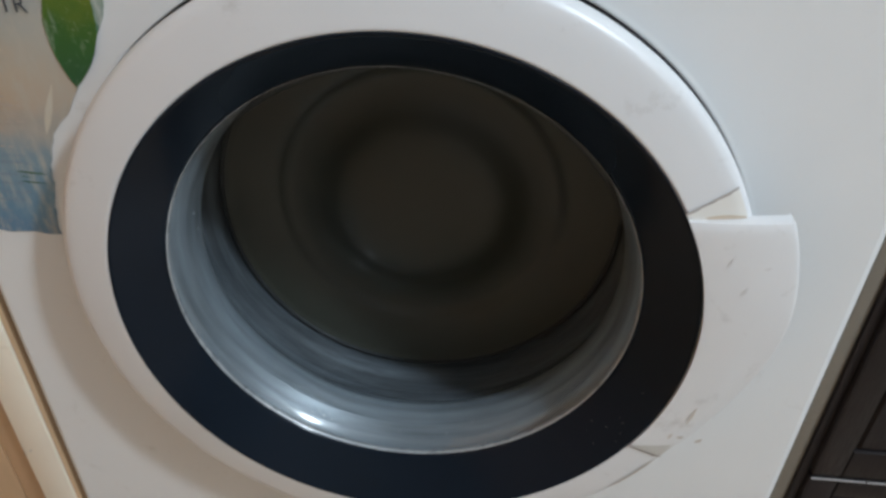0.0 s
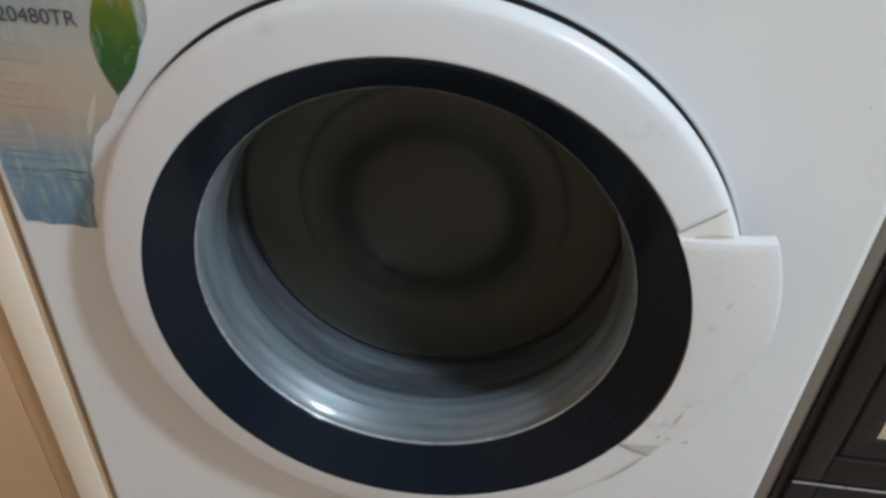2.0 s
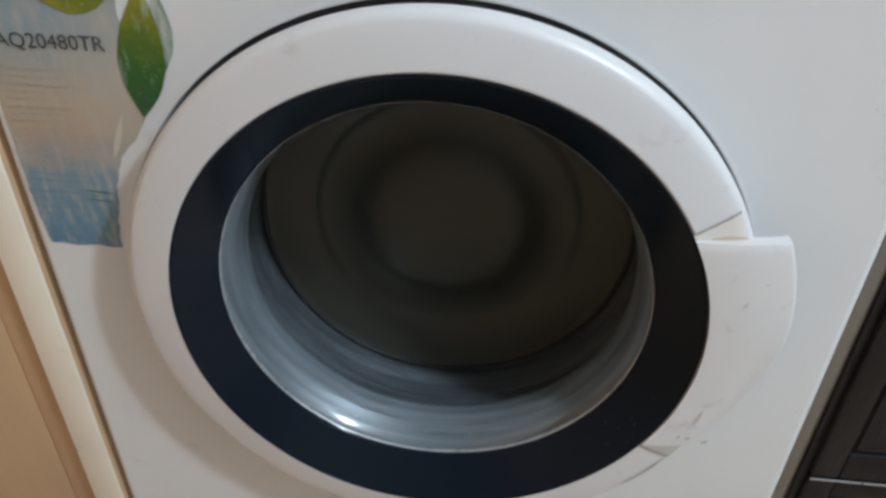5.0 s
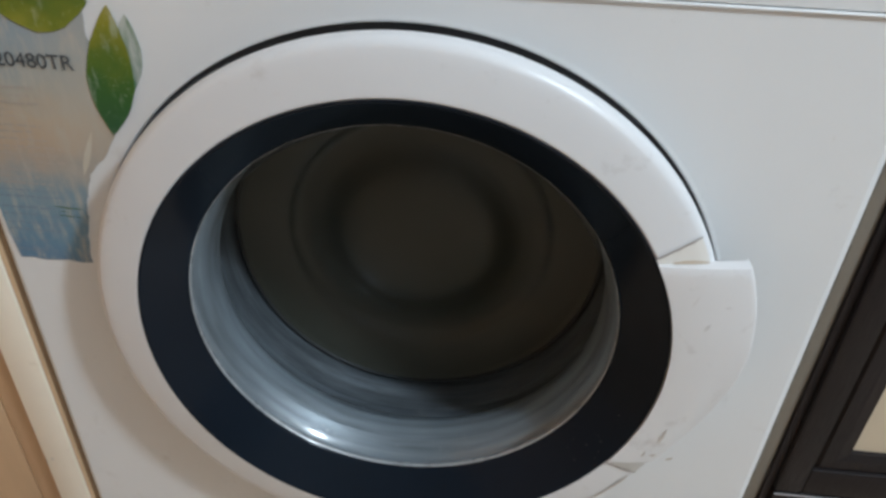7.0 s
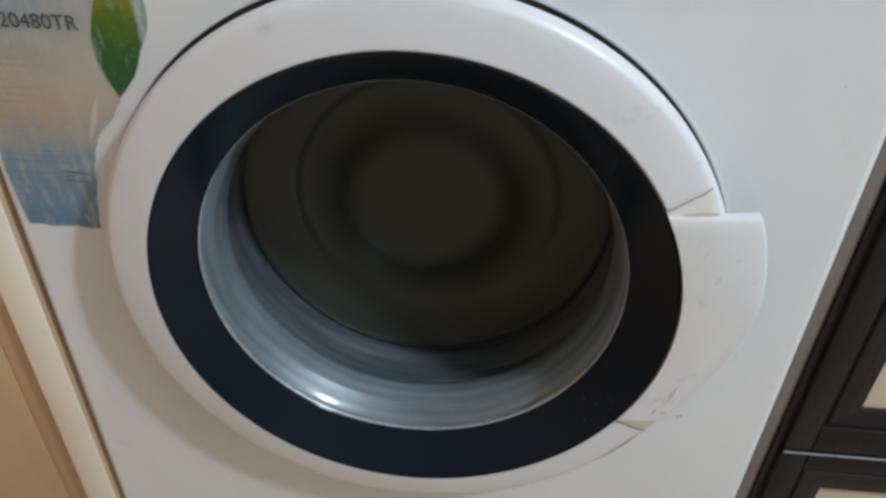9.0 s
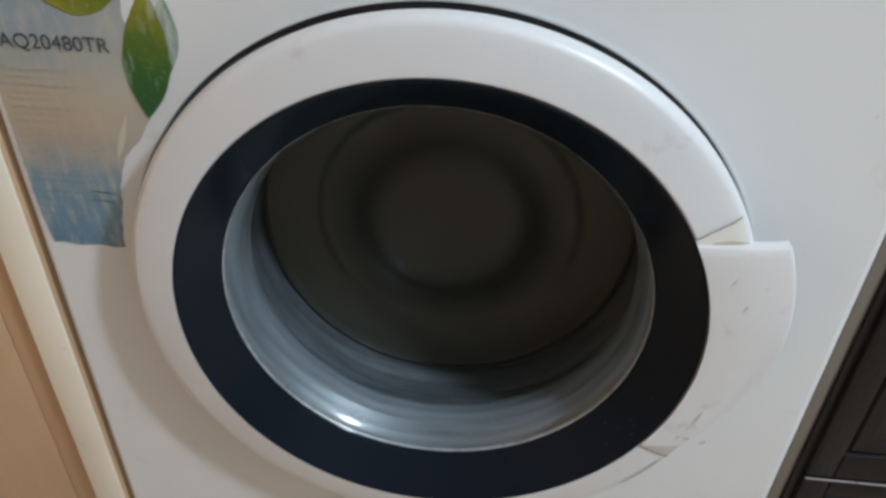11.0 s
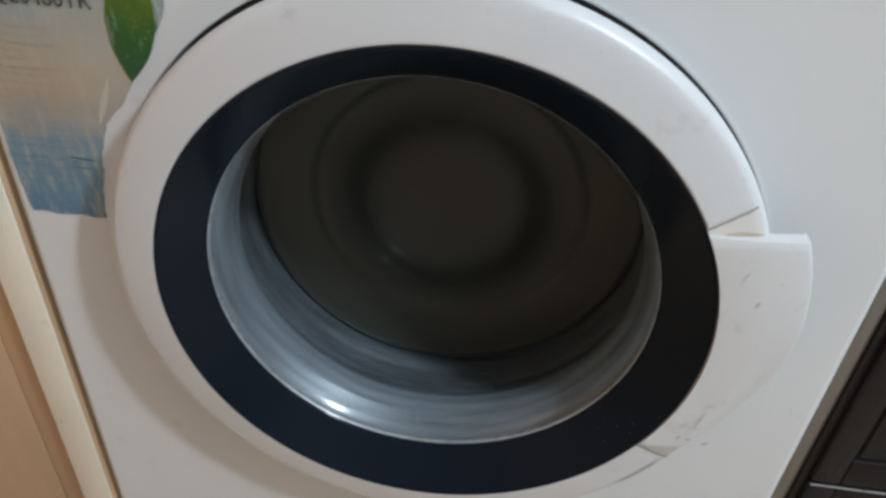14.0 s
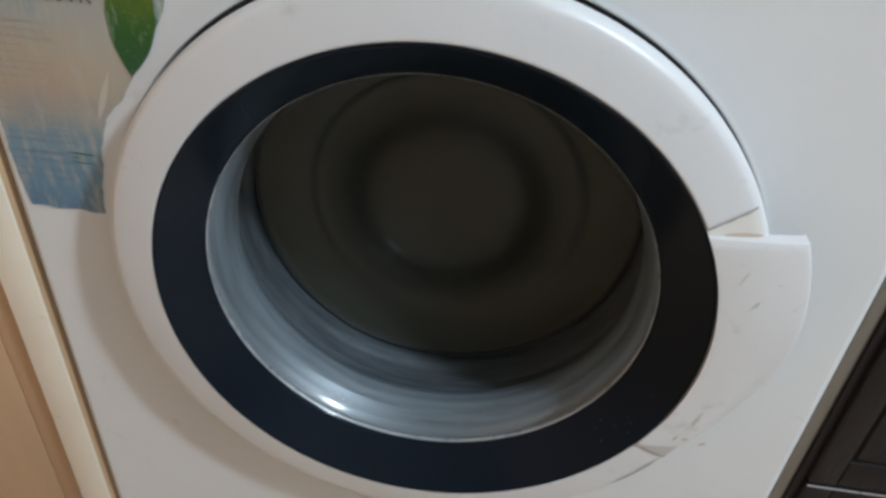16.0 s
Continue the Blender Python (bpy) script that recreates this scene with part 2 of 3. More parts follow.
# door: white ring, black trim, bowl, lever
RIM = [(0.188, -0.003), (0.206, -0.010), (0.2160, -0.0185), (0.2180, -0.0215), (0.2181, -0.0280), (0.2168, -0.0328), (0.2136, -0.0356), (0.2085, -0.0371), (0.1842, -0.0415), (0.1840, -0.030)]
door = part("door", lathe(rounded(RIM, 6, 0.0030)), DOOR_WHITE, washer, "white plastic door ring with a black trim")
TRIM = [(0.1845, -0.020), (0.1845, -0.0420), (0.1825, -0.0410), (0.1573, -0.0178), (0.1556, -0.0152), (0.1564, -0.0130)]
part("black_trim", lathe(rounded(TRIM, 5, 0.001), shift=ease), BLACK_GLOSS, door, "glossy black funnel-shaped trim ring")
lip = [(0.1567, -0.0130), (0.1565, -0.0152), (0.1559, -0.0158), (0.1552, -0.0146), (0.1551, -0.0128), (0.1559, -0.0116)]
part("glass_lip", lathe(rounded(lip, 3, 0.001), shift=ease), GLASS_LIP, door, "hazy glass lip with worn edge")
bowl = part("glass_bowl", lathe([(0.1551, -0.0118), (0.1535, -0.0096), (0.1515, -0.0062), (0.1497, -0.0020), (0.1498, 0.0030), (0.1492, 0.0100), (0.1490, 0.0180), (0.1492, 0.03), (0.1498, 0.060), (0.1491, 0.084)], shift=ease), BOWL_GLASS, door, "clear glass porthole bowl")
bowl.visible_shadow = False
bottom = [(0.1546, 0.0885), (0.1505, 0.0905), (0.1400, 0.0928), (0.1280, 0.0960), (0.1195, 0.0988), (0.1150, 0.1010), (0.1115, 0.1048), (0.1070, 0.1076), (0.0980, 0.1086), (0.0870, 0.1074), (0.0790, 0.1044), (0.0720, 0.1004), (0.0660, 0.0972), (0.0590, 0.0949), (0.0490, 0.0932), (0.0280, 0.0916), (0.00005, 0.0912)]
part("bowl_bottom", lathe(rounded(bottom, 4, 0.006), shift=ease), BOWL_DARK, bowl, "dark bowl bottom with a raised centre and a groove")
part("rim_bead", lathe(rounded([(0.1540, 0.0890), (0.1545, 0.0868), (0.1562, 0.0862), (0.1572, 0.0876), (0.1570, 0.0900)], 3, 0.0008), shift=ease), BEAD_BLACK, bowl, "thin black bead round the bowl bottom")

gasket = [(0.1585, -0.0150), (0.1602, -0.0120), (0.1608, -0.0080), (0.1597, -0.0020), (0.1578, 0.0030), (0.1557, 0.0080), (0.1537, 0.0125), (0.1534, 0.0140), (0.1516, 0.0195), (0.1505, 0.0240), (0.1501, 0.0280), (0.1507, 0.0320), (0.1529, 0.0365), (0.1566, 0.0408), (0.1608, 0.0444), (0.1638, 0.0472)]
part("door_gasket", lathe(rounded(gasket, 6, 0.004), shift=ease), RUBBER, washer, "grey rubber door gasket")
# deep part of the gasket, with its shade painted in
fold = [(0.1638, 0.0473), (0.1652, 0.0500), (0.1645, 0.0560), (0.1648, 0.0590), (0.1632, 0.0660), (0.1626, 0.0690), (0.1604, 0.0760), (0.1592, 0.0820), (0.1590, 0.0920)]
part("gasket_fold", lathe(rounded(fold, 4, 0.003), shift=ease), SHADED_FOLD, washer, "inner fold of the rubber gasket, shade put into its colour")
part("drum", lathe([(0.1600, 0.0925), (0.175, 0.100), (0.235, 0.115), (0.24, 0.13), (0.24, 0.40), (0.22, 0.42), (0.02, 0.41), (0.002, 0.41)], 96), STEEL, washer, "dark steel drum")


def ring_y(r):
    """Depth of the white ring's face at a radius."""
    pts = [(0.1840, -0.0415), (0.2085, -0.0371), (0.2136, -0.0356), (0.2168, -0.0328), (0.2181, -0.0280)]
    for (a, ya), (b, yb) in zip(pts, pts[1:]):
        if r <= b:
            return ya + (yb - ya) * (r - a) / (b - a)
    return -0.022


def on_ring(r, deg, lift):
    return CX + r * math.cos(radians(deg)), ring_y(r) - lift, CZ + r * math.sin(radians(deg))


def sheet(rows, bm=None):
    """A skin over rows of points."""
    bm = bm or bmesh.new()
    vs = [[bm.verts.new(p) for p in row] for row in rows]
    for a, b in zip(vs, vs[1:]):
        for k in range(len(a) - 1):
            bm.faces.new((a[k], a[k + 1], b[k + 1], b[k]))
    return bm


def lever():
    """Door lever: a plate of 9 mm over the ring, level at its upper end, sinking into the ring at its pointed lower end."""
    n, m = 56, 22
    ztop, inner = 0.0900, 0.1846
    front = []
    for i in range(n + 1):
        t = i / n
        sink = smooth_step((t - 0.30) / 0.70)
        outer = 0.2374 + 0.0012 * math.sin(math.pi * min(1.0, t * 1.6)) - 0.0165 * t ** 2.4
        row = []
        for j in range(m + 1):
            u = j / m
            u = 1 - (1 - u) ** 1.5
            r = inner + (outer - inner) * u
            a0, a1 = math.degrees(math.asin(ztop / r)), -30.2 + 4.0 * u
            a = a0 + (a1 - a0) * t
            high = -0.0455 + 0.0060 * u * u
            low = ring_y(min(r, 0.2138)) - 0.0010 + max(0.0, r - 0.2138) * 0.6
            y = high + (low - high) * sink
            e = max(0.0, 1 - (outer - r) / 0.0022)
            y += 0.0022 * (1 - math.sqrt(max(0.0, 1 - min(1.0, e) ** 2)))
            if t < 0.03:
                y += 0.0012 * (1 - t / 0.03) ** 2
            row.append((CX + r * math.cos(radians(a)), y, CZ + r * math.sin(radians(a))))
        front.append(row)
    back = [[(x, y + 0.009, z) for x, y, z in row] for row in front]
    bm = sheet(front)
    sheet(back, bm)
    sheet([front[0], back[0]], bm)
    sheet([front[-1], back[-1]], bm)
    sheet([[r[-1] for r in front], [r[-1] for r in back]], bm)
    bmesh.ops.remove_doubles(bm, verts=bm.verts, dist=0.00005)
    return part("lever", bm, LEVER_WHITE, door, "white plastic door lever with a flat upper end")


lever()


def lever_y(x, z):
    """Depth of the lever's face at a place on it."""
    r, a = math.hypot(x - CX, z - CZ), math.degrees(math.atan2(z - CZ, x - CX))
    u = min(1.0, max(0.0, (r - 0.1846) / 0.0528))
    a0, a1 = math.degrees(math.asin(0.0900 / r)), -30.2 + 4.0 * u
    sink = smooth_step(((a0 - a) / (a0 - a1) - 0.30) / 0.70)
    high, low = -0.0455 + 0.0060 * u * u, ring_y(min(r, 0.2138)) - 0.0010
    return high + (low - high) * sink


def wedges():
    """Pieces of the ring beside the lever's two ends, with their grimy seams; the lower one is painted shade."""
    rows = []
    for j in range(11):
        r = 0.1848 + (0.2145 - 0.1848) * j / 10
        a1, a0 = 30.4, math.degrees(math.asin(0.086 / r))
        rows.append([on_ring(r, a0 + (a1 - a0) * i / 8, 0.0006) for i in range(9)])
    part("ring_wedge", sheet(rows), YELLOWED, door, "slightly yellowed plastic wedge beside the lever")
    part("seam", sheet([[on_ring(0.1842 + 0.0305 * j / 10, a, 0.0010) for a in (30.25 - 0.08 * (j % 3), 30.55)] for j in range(11)]), DIRT, door, "thin grimy seam")
    rows = []
    for j in range(9):
        r = 0.1935 + (0.2135 - 0.1935) * j / 8
        a0 = math.degrees(math.asin(0.0905 / r))
        rows.append([on_ring(r, a0 + k * (0.16 + 0.22 * math.sin(math.pi * j / 8)), 0.0012) for k in (0, 1, 2)])
    part("brown_stain", sheet(rows), RUST, door, "brown stain along the lever")
    # lower wedge: a grey patch standing for the shaded recess
    rows = []
    for j in range(9):
        r = 0.1885 + (0.2140 - 0.1885) * j / 8
        a1 = -30.2 + 4.1 * ((r - 0.1846) / 0.030)
        rows.append([on_ring(r, -30.4, 0.0006), on_ring(r, a1, 0.0012)])
    part("ring_wedge", sheet(rows), SHADE_GRIME_GREY, door, "grey wedge under the lever's pointed end, painted recess shade")
    part("seam", sheet([[on_ring(0.1842 + 0.0305 * j / 10, a, 0.0010) for a in (-30.75, -30.4)] for j in range(11)]), DIRT, door, "thin grimy seam")


wedges()


def smear(name, x, z, length, width, deg, y, material, parent, label=""):
    """A thin spindle-shaped mark on an upright face."""
    c, s_ = math.cos(radians(deg)), math.sin(radians(deg))
    rows = []
    for j in range(13):
        t = j / 12
        w = width * 0.5 * math.sin(math.pi * min(0.98, max(0.02, t))) ** 0.8
        l = (t - 0.5) * length
        w1, w2 = w * (0.75 + 0.25 * math.sin(9 * t)), w * (0.8 + 0.2 * math.cos(13 * t))
        rows.append([(x + c * l - s_ * w1, y, z + s_ * l + c * w1), (x + c * l + s_ * w2, y, z + s_ * l - c * w2)])
    return part(name, sheet(rows), material, parent, label)


# marks of use on the door and the front, and shading painted on the ring's edge
# tapered streak that paints the shaded crease at the ring's outer edge
rows = []
for j in range(17):
    t = j / 16
    w = 0.0019 * math.sin(math.pi * min(0.97, max(0.03, t))) ** 0.7 * (0.8 + 0.2 * math.sin(11 * t))
    rows.append([on_ring(0.2118 + 0.0012 * math.sin(3 * t) + k * w, -43.5 + 11.8 * t, 0.0007) for k in (-1, 0, 1)])
part("grime_shade_streak", sheet(rows), BROWN_GRIME_SHADE, door, "brown-grey shade painted along the ring's edge")
for x, z, l, w, deg in ((0.2058, 0.4659, 0.007, 0.0030, 65), (0.1936, 0.4860, 0.010, 0.0014, 70), (0.2154, 0.4819, 0.004, 0.0020, 20)):
    smear("finger_mark", x, z, l, w, deg, lever_y(x, z) - 0.0005, FINGER, door)
part("edge_chip", sheet([[on_ring(0.1836 + 0.001 * i, -141.6 - 0.45 * k, 0.0014 - 0.0006 * i) for k in range(3)] for i in range(3)]), DIRT, door, "small chip in the ring's edge")
smear("grime_shade_streak", 0.1999, 0.3580, 0.017, 0.0022, 77, lever_y(0.1999, 0.3580) - 0.0008, BROWN_GRIME_SHADE, door)
smear("grime_spot", 0.1902, 0.3365, 0.006, 0.0022, 70, lever_y(0.1902, 0.3365) - 0.0006, BROWN_GRIME_SHADE, door)
smear("grime_spot", 0.1978, 0.3342, 0.005, 0.0032, 15, lever_y(0.1978, 0.3342) - 0.0006, BROWN_GRIME_SHADE, door)
smear("grime_spot", 0.2108, 0.3310, 0.006, 0.0034, 35, lever_y(0.2108, 0.3310) - 0.0006, BROWN_GRIME_SHADE, door)
for x, z, l in ((0.262, 0.583, 0.002), (0.2881, 0.2565, 0.002), (-0.2506, 0.0978, 0.0025)):
    smear("grime_spot", x, z, l, 0.0010, 60, -0.0006, SHADE_GRIME_GREY, washer)

# specks on the black trim, pale glossy beads for the glints on the bowl's wall


def on_trim(r, deg, lift):
    sx, sz = ease(r)
    y = -0.0410 + (0.1825 - r) / (0.1825 - 0.1573) * (0.0410 - 0.0178)
    return CX + sx + r * math.cos(radians(deg)), y - lift, CZ + sz + r * math.sin(radians(deg))


rnd = random.Random(3)
for k in range(9):
    r, a = 0.171 + rnd.gauss(0, 0.004), -33 + rnd.gauss(0, 4.5)
    d = rnd.uniform(0.08, 0.35)
    part("pale_speck", sheet([[on_trim(r + i * 0.0006, a + j * d, 0.0006) for j in range(2)] for i in range(2)]), DULL, door)
for a, y, size in ((-117, 0.014, 0.0010), (-113, 0.017, 0.0008), (-110.5, 0.0165, 0.0008), (-84, 0.020, 0.0009), (-128, 0.030, 0.0007), (-96, 0.010, 0.0007), (-70, 0.012, 0.0010), (168, 0.020, 0.0009), (174, 0.024, 0.0009),
                   # cluster added to strengthen the highlight near the lip
                   (-115, 0.004, 0.0016), (-113.6, 0.007, 0.0012), (-116.8, 0.006, 0.0013), (-112.4, 0.003, 0.0010), (-118.5, 0.003, 0.0009), (-109, 0.006, 0.0009), (-104, 0.004, 0.0008), (-92, 0.006, 0.0009), (-78, 0.005, 0.0010)):
    bm = bmesh.new()
    bmesh.ops.create_uvsphere(bm, u_segments=10, v_segments=6, radius=size * 0.75)
    bmesh.ops.scale(bm, vec=(1, 1.3, 0.6), verts=bm.verts)
    r = float(np.interp(y, [p[1] for p in gasket], [p[0] for p in gasket])) - 0.0002
    bmesh.ops.translate(bm, vec=(CX + BOWL_X + r * math.cos(radians(a)), y, CZ + BOWL_Z + r * math.sin(radians(a))), verts=bm.verts)
    part("glint_drop", bm, GLINT, washer)

# ---- sticker on the front panel ----


def by_height(name, stops, low, high, worn, worn_at=0.60, rough=0.5, pale=None):
    """Print whose colour changes with height, scuffed through to pale paper in streaks."""
    m, nt, bs = shader(name)
    tc = nt.nodes.new("ShaderNodeTexCoord")
    sx = nt.nodes.new("ShaderNodeSeparateXYZ")
    nt.links.new(tc.outputs["Object"], sx.inputs[0])
    wob = add_noise(nt, 45, 4, 0.6)
    z = math_node(nt, "ADD", sx.outputs[2], math_node(nt, "MULTIPLY", math_node(nt, "SUBTRACT", wob, 0.5), 0.045))
    fac = math_node(nt, "DIVIDE", math_node(nt, "SUBTRACT", z, low), high - low)
    col = ramp(nt, fac, stops)
    scuff = add_noise(nt, 70, 5, 0.65, (1.6, 1, 0.45))
    col = mixed(nt, ramp(nt, scuff, [(worn_at - 0.12, (0, 0, 0)), (worn_at + 0.1, (0.75, 0.75, 0.75))]), col, worn)
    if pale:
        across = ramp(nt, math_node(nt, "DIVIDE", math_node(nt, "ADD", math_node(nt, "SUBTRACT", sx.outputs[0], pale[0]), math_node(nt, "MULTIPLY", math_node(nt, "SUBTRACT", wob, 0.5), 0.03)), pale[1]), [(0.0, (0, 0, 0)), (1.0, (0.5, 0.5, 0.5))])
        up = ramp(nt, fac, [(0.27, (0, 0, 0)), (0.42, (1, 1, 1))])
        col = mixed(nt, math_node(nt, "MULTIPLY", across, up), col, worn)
    fleck = add_noise(nt, 420, 4, 0.7)
    col = mixed(nt, ramp(nt, fleck, [(0.60, (0, 0, 0)), (0.72, (0.35, 0.35, 0.35))]), col, worn)
    nt.links.new(col, bs.inputs["Base Color"])
    bs.inputs["Roughness"].default_value = rough
    return m


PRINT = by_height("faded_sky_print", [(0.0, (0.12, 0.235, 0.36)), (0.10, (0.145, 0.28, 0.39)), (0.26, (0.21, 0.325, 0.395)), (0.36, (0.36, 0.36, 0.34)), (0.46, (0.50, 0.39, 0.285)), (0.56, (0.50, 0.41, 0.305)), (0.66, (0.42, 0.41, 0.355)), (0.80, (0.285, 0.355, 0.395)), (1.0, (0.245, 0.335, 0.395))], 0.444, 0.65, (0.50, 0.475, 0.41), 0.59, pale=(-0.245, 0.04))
LEAF = by_height("leaf_print", [(0.0, (0.02, 0.10, 0.035)), (0.35, (0.03, 0.12, 0.02)), (0.6, (0.09, 0.16, 0.015)), (0.85, (0.24, 0.24, 0.02)), (1.0, (0.32, 0.29, 0.05))], 0.55, 0.635, (0.50, 0.56, 0.48), 0.66)
LEAF_DARK = by_height("dark_leaf_print", [(0.0, (0.04, 0.17, 0.10)), (0.5, (0.06, 0.18, 0.10)), (1.0, (0.16, 0.26, 0.12))], 0.57, 0.63, (0.62, 0.64, 0.62), 0.52)
LEAF_TOP = by_height("yellow_leaf_print", [(0.0, (0.25, 0.26, 0.03)), (0.4, (0.15, 0.19, 0.015)), (1.0, (0.05, 0.13, 0.02))], 0.615, 0.65, (0.55, 0.58, 0.45), 0.68)
TAN_PRINT = by_height("tan_print", [(0.0, (0.60, 0.56, 0.46)), (1.0, (0.60, 0.55, 0.45))], 0.51, 0.56, (0.66, 0.65, 0.62), 0.58)
INK = painted("faded_ink", (0.055, 0.065, 0.075), 0.6, 0.3, (0.30, 0.32, 0.34), 300, 0.0)
INK_SMALL = painted("faded_small_print", (0.40, 0.36, 0.32), 0.6, 0.2, (0.58, 0.50, 0.42), 300, 0.0, dirt_at=0.48)
INK_GREEN = painted("green_print", (0.06, 0.14, 0.07), 0.6, 0.3, (0.3, 0.36, 0.3), 300, 0.0)
INK_BLUE = painted("blue_small_print", (0.20, 0.27, 0.34), 0.6, 0.3, (0.32, 0.39, 0.46), 300, 0.0)


def sticker():
    rows = []
    for k in range(49):
        z = 0.4435 + (0.6555 - 0.4435) * k / 48
        ragged = 0.0012 * noise.noise((z * 130, 3.1, 0)) + 0.0006 * noise.noise((z * 420, 1.7, 0))
        left_x = -0.2915 if z > 0.478 else -0.2885 - 0.003 * (z - 0.4435) / 0.0345
        right_x = CX - math.sqrt(max(0.0, 0.2390 ** 2 - (z - CZ) ** 2)) if z < 0.557 else -0.194
        right_x += 0.0045 * smooth_step((z - 0.525) / 0.01) * smooth_step((0.562 - z) / 0.004)
        right_x -= 0.0020 * smooth_step((z - 0.488) / 0.006) * smooth_step((0.530 - z) / 0.015)
        a, b = left_x + ragged, right_x + ragged * 1.5
        rows.append([(a + (b - a) * i / 6, -0.0007, z + (0.001 * math.sin(i * 2.1) if k == 0 else 0)) for i in range(7)])
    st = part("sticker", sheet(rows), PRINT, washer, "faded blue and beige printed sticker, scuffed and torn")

    def leaf(name, x, z, length, width, deg, bulge, lift, material, label):
        c, s_ = math.cos(radians(deg)), math.sin(radians(deg))
        rows = []
        for j in range(61):
            t = j / 60
            w = width * 0.5 * math.sin(math.pi * t ** bulge) ** (1.15 - 0.35 * t) if 0 < t < 1 else 0.0002
            l = (t - 0.5) * length
            rag = 1 + 0.05 * noise.noise((t * 9, lift * 9000, 0)) + 0.06 * noise.noise((t * 46, lift * 7000, 2.0))
            rows.append([(x + c * l - s_ * w * v * rag, -lift, z + s_ * l + c * w * v * rag) for v in (-1, -0.5, 0, 0.5, 1)])
        return part(name, sheet(rows), material, st, label)
    leaf("leaf_shadow", -0.1700, 0.6045, 0.052, 0.017, 84, 1.0, 0.0010, LEAF_DARK, "dark green leaf edge, scuffed")
    leaf("leaf", -0.1842, 0.5930, 0.086, 0.0305, 80.5, 0.84, 0.0014, LEAF, "green leaf fading to yellow")
    leaf("leaf", -0.2215, 0.6345, 0.066, 0.036, 4, 1.0, 0.0014, LEAF_TOP, "yellow-green leaf")
    leaf("tan_tail", -0.2135, 0.5350, 0.036, 0.0045, 68, 0.8, 0.0009, TAN_PRINT, "tan torn strip")
    # model code
    cu = bpy.data.curves.new("model_code", "FONT")
    cu.body, cu.size = "AQ20480TR", 0.0135
    tmp = bpy.data.objects.new("model_code", cu)
    scene.collection.objects.link(tmp)
    me = bpy.data.meshes.new_from_object(tmp.evaluated_get(bpy.context.evaluated_depsgraph_get()))
    bpy.data.objects.remove(tmp)
    xs = [v.co.x for v in me.vertices]
    k = 0.0725 / (max(xs) - min(xs))
    me.transform(Matrix.Translation((-0.2795 - min(xs) * k, -0.0016, 0.5936)) @ Matrix.Rotation(radians(90), 4, "X") @ Matrix.Diagonal((k, 1, 1, 1)))
    me.materials.append(INK)
    ob = new("model_code", me)
    ob.parent = st
    # small print that cannot be read
    rnd = random.Random(5)
    lines = [(0.5785, -0.240, INK_SMALL, 0.0022), (0.5735, -0.244, INK_SMALL, 0.0012), (0.5680, -0.239, INK_SMALL, 0.0017), (0.5630, -0.255, INK_SMALL, 0.0012), (0.5585, -0.258, INK_SMALL, 0.0012),
             (0.5520, -0.242, INK_SMALL, 0.0016), (0.5475, -0.250, INK_SMALL, 0.0014), (0.5420, -0.241, INK_SMALL, 0.0015), (0.5365, -0.232, INK_SMALL, 0.0012), (0.5310, -0.234, INK_SMALL, 0.0012), (0.5255, -0.232, INK_SMALL, 0.0011),
             (0.5185, -0.252, INK_SMALL, 0.0014), (0.5130, -0.255, INK_SMALL, 0.0014), (0.5080, -0.246, INK_SMALL, 0.0014), (0.5025, -0.236, INK_BLUE, 0.0012), (0.4970, -0.240, INK_BLUE, 0.0014), (0.4880, -0.250, INK_BLUE, 0.0016), (0.4820, -0.246, INK_BLUE, 0.0013), (0.4750, -0.244, INK_BLUE, 0.0014), (0.4690, -0.250, INK_BLUE, 0.0018), (0.4600, -0.262, INK_BLUE, 0.0012), (0.4510, -0.266, INK_BLUE, 0.0026)]
    for z, end, ink, h in lines:
        bm = bmesh.new()
        x = -0.2895 + rnd.uniform(0, 0.004)
        while x < end:
            w = min(rnd.uniform(0.0025, 0.0085), end - x + 0.001)
            d = rnd.uniform(-0.0003, 0.0003)
            hh = h * rnd.uniform(0.45, 0.85)
            sheet([[(x, -0.0012, z + d), (x + w, -0.0012, z + d)], [(x, -0.0012, z + d + hh), (x + w, -0.0012, z + d + hh)]], bm)
            x += w + rnd.uniform(0.0008, 0.0022)
        part("print_line", bm, ink, st)
    for x, z, l, w in ((-0.2385, 0.4905, 0.021, 0.0016), (-0.2395, 0.4835, 0.019, 0.0011), (-0.243, 0.4872, 0.008, 0.0007)):
        smear("grass_blade", x, z, l, w, -3, -0.0012, INK_GREEN, st)


sticker()

# ---- left cabinet: cream board edge and tan front ----
left = empty("base_cabinet", (-0.6, 0, 0), "tan laminate base cabinet with a cream side board", "cabinet")
def under(ob_parent, x0, x1, y0, y1, z0, z1, bev=0.001):
    p = ob_parent.location
    return box(x0 - p.x, x1 - p.x, y0 - p.y, y1 - p.y, z0, z1, bev)
part("side_board", under(left, -0.3346, -0.3050, 0.0, 0.56, 0.0, 0.85, 0.0), TAN_BOARD, left, "tan side board")
# strip in the slot beside the machine, its shade put into the colour
part("filler_strip", under(left, -0.3048, -0.3000, 0.0045, 0.40, 0.0, 0.85, 0.0), TAN_SHADE_WEAR, left, "filler strip beside the machine, tan with painted shade")
part("edge_band", under(left, -0.3350, -0.3047, -0.0030, -0.0004, 0.0, 0.85, 0.001), CREAM_EDGE, left, "cream edge band of the side board")
part("door_stile", under(left, -0.3652, -0.3362, 0.008, 0.026, 0.05, 0.84), TAN_BOARD, left)
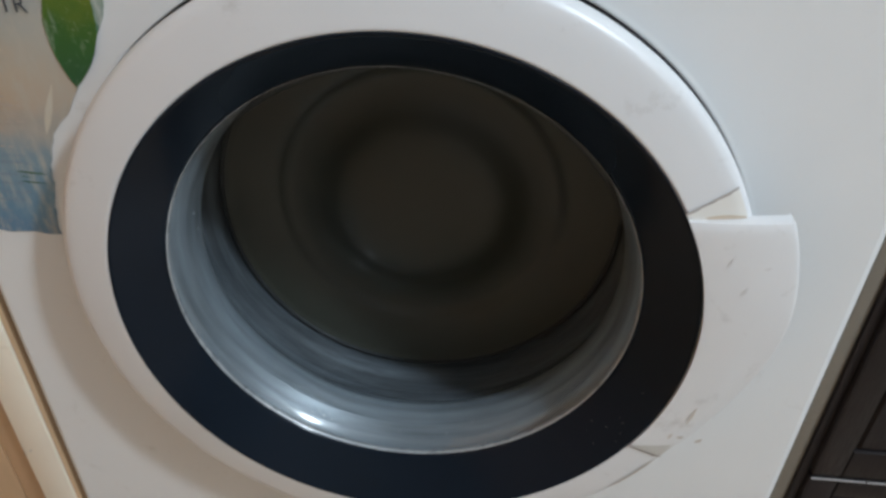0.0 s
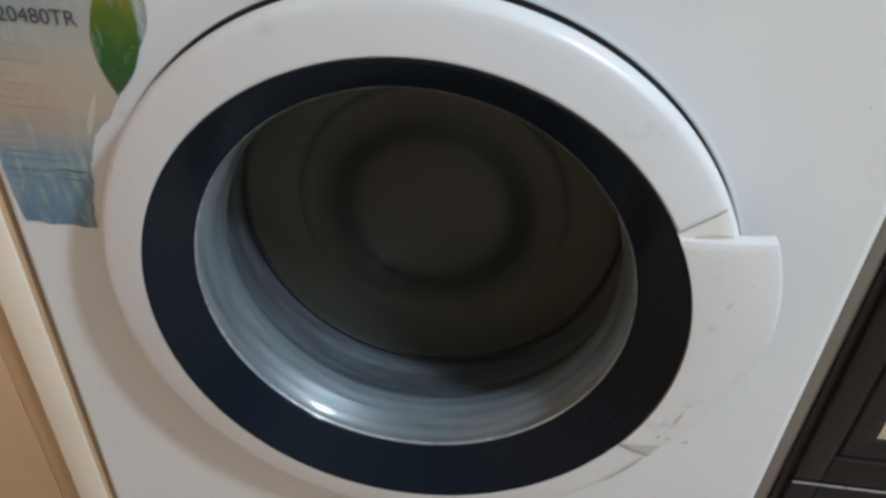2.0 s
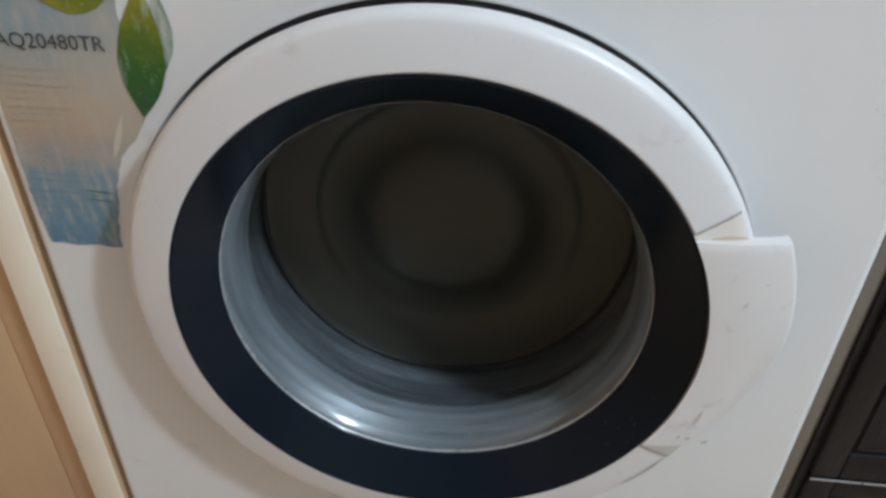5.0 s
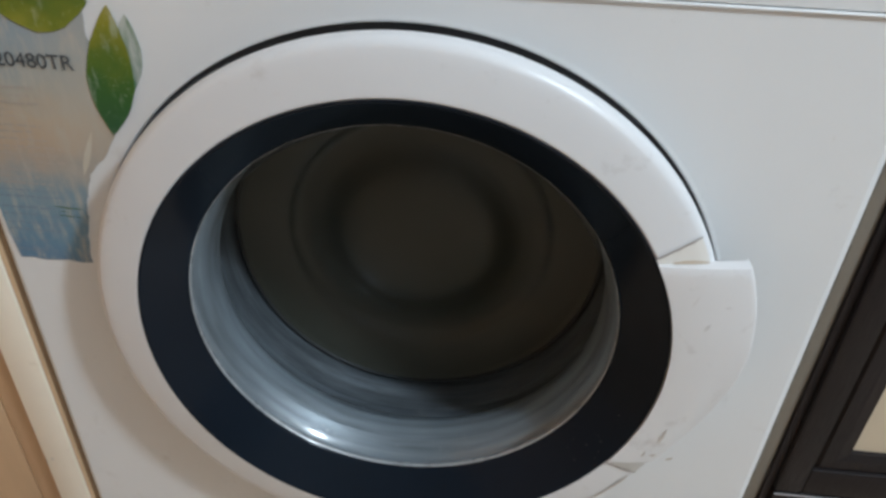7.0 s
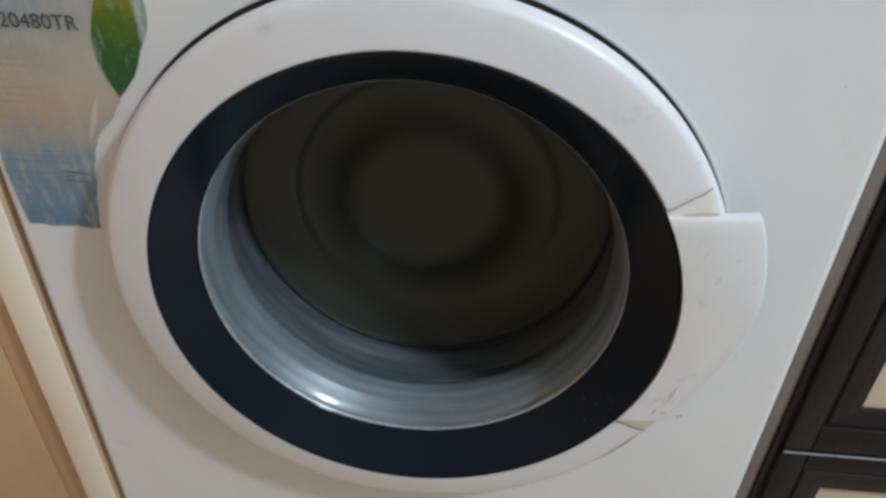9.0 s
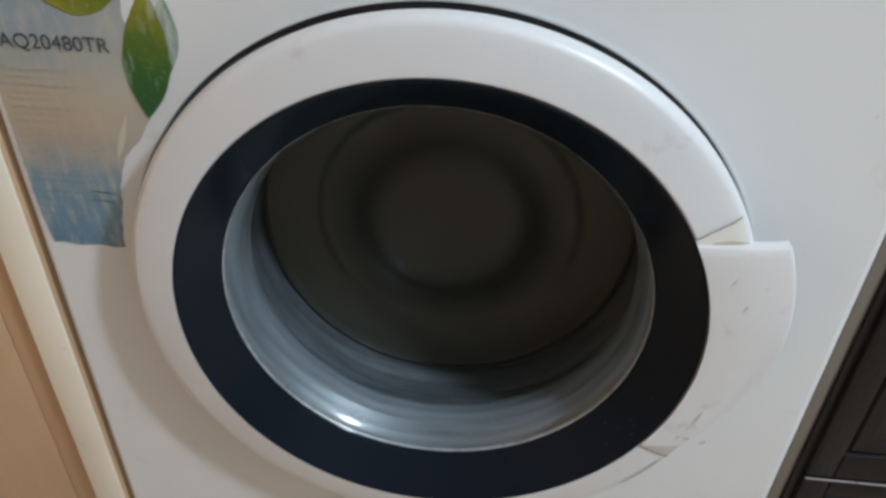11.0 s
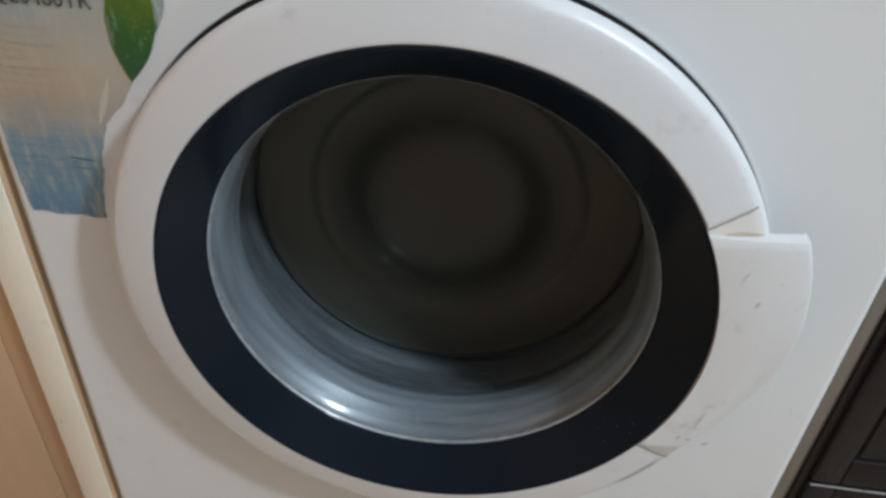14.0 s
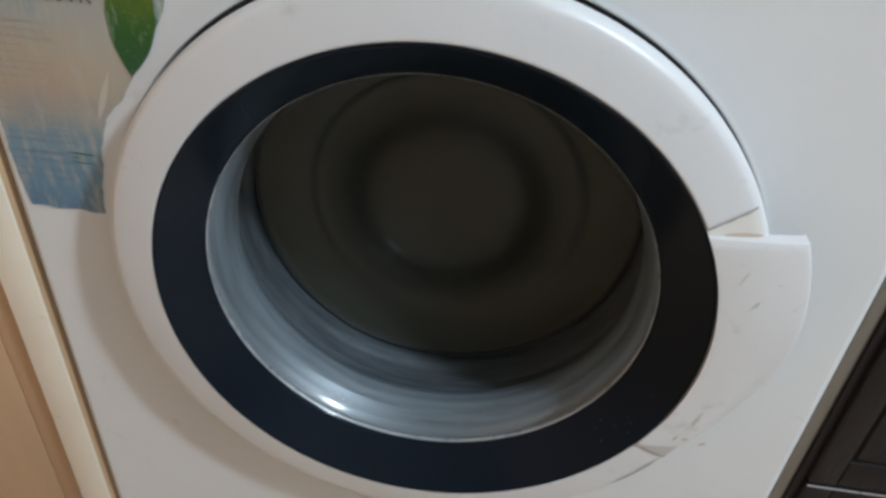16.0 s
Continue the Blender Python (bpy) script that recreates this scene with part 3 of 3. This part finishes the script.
part("door_board", under(left, -0.78, -0.3664, 0.008, 0.026, 0.05, 0.84), TAN_BOARD, left)
part("carcass", under(left, -0.80, -0.3360, 0.027, 0.56, 0.0, 0.85), TAN_BOARD, left)

for x, z, l, w, deg in ((-0.3273, 0.2125, 0.0026, 0.0022, 60), (-0.3340, 0.2080, 0.010, 0.0009, 88), (-0.3345, 0.1420, 0.016, 0.0010, 89), (-0.3342, 0.2500, 0.008, 0.0007, 90)):
    smear("worn_spot", x + 0.6, z, l, w, deg, -0.0034, SHADE_GRIME_GREY if l < 0.005 else TAN_SHADE_WEAR, left, "small worn spot on the edge band")

# ---- right cabinet: wenge frames with cream insets ----
right = empty("drawer_cabinet", (0.6, 0, 0), "dark wenge kitchen cabinet with cream inset panels", "cabinet")
part("side_board", under(right, 0.2998, 0.3105, 0.004, 0.56, 0.0, 0.85), TAUPE, right, "taupe cabinet side board")
part("carcass", under(right, 0.3180, 0.80, 0.022, 0.56, 0.0, 0.85), TAUPE, right)


def framed_door(x0, x1, z0, z1, low, high):
    """Frame, sloped moulding and inset. low, high: widths of rail and moulding at the bottom and the top."""
    fw, mw = 0.0220, 0.0270
    (fl, ml), (fh, mh) = low, high
    d = part("cabinet_door", under(right, x0 + fw, x1 - fw, 0.012, 0.019, z0 + fl, z1 - fh), WENGE, right, "wenge framed door")
    part("stile", under(right, x0, x0 + fw, -0.003, 0.019, z0, z1, 0.002), WENGE, d)
    part("stile", under(right, x1 - fw, x1, -0.003, 0.019, z0, z1, 0.002), WENGE, d)
    part("rail", under(right, x0 + fw, x1 - fw, -0.003, 0.019, z0, z0 + fl, 0.002), WENGE, d)
    part("rail", under(right, x0 + fw, x1 - fw, -0.003, 0.019, z1 - fh, z1, 0.002), WENGE, d)
    bm = bmesh.new()

    def loop(k, y):
        a, b, c = fw + mw * k, fl + ml * k, fh + mh * k
        return [bm.verts.new((x - 0.6, y, z)) for x, z in ((x0 + a, z0 + b), (x1 - a, z0 + b), (x1 - a, z1 - c), (x0 + a, z1 - c))]
    rows = [loop(0.01, 0.0010), loop(0.10, 0.0012), loop(0.18, -0.0010), loop(0.60, -0.0004), loop(0.96, 0.0020), loop(1.0, 0.0115)]
    for a, b in zip(rows, rows[1:]):
        for k in range(4):
            bm.faces.new((a[k], a[(k + 1) % 4], b[(k + 1) % 4], b[k]))
    part("moulding", bm, WENGE, d, smooth=False)
    part("inset_panel", under(right, x0 + fw + mw, x1 - fw - mw, 0.006, 0.0115, z0 + fl + ml, z1 - fh - mh, 0.0), CREAM, d, "cream inset panel")
    # broken pale strips that paint the highlight along the top edge
    rnd = random.Random(11)
    x = x0 + 0.0008
    while x < x1 - 0.02:
        w = rnd.uniform(0.025, 0.060)
        part("edge_highlight", under(right, x, x + w, -0.0033, -0.0024, z1 - rnd.uniform(0.0008, 0.0014), z1 + 0.0003, 0.0), PALE_EDGE, d, "pale painted highlight on the top edge")
        x += w + rnd.uniform(0.0005, 0.0015)


part("end_strip", under(right, 0.3108, 0.3178, 0.0015, 0.021, 0.0, 0.85, 0.0005), WENGE, right, "dark end strip")
framed_door(0.3182, 0.79, 0.2655, 0.84, (0.0290, 0.0190), (0.025, 0.0192))
framed_door(0.3182, 0.79, 0.05, 0.2625, (0.025, 0.0192), (0.0205, 0.0300))
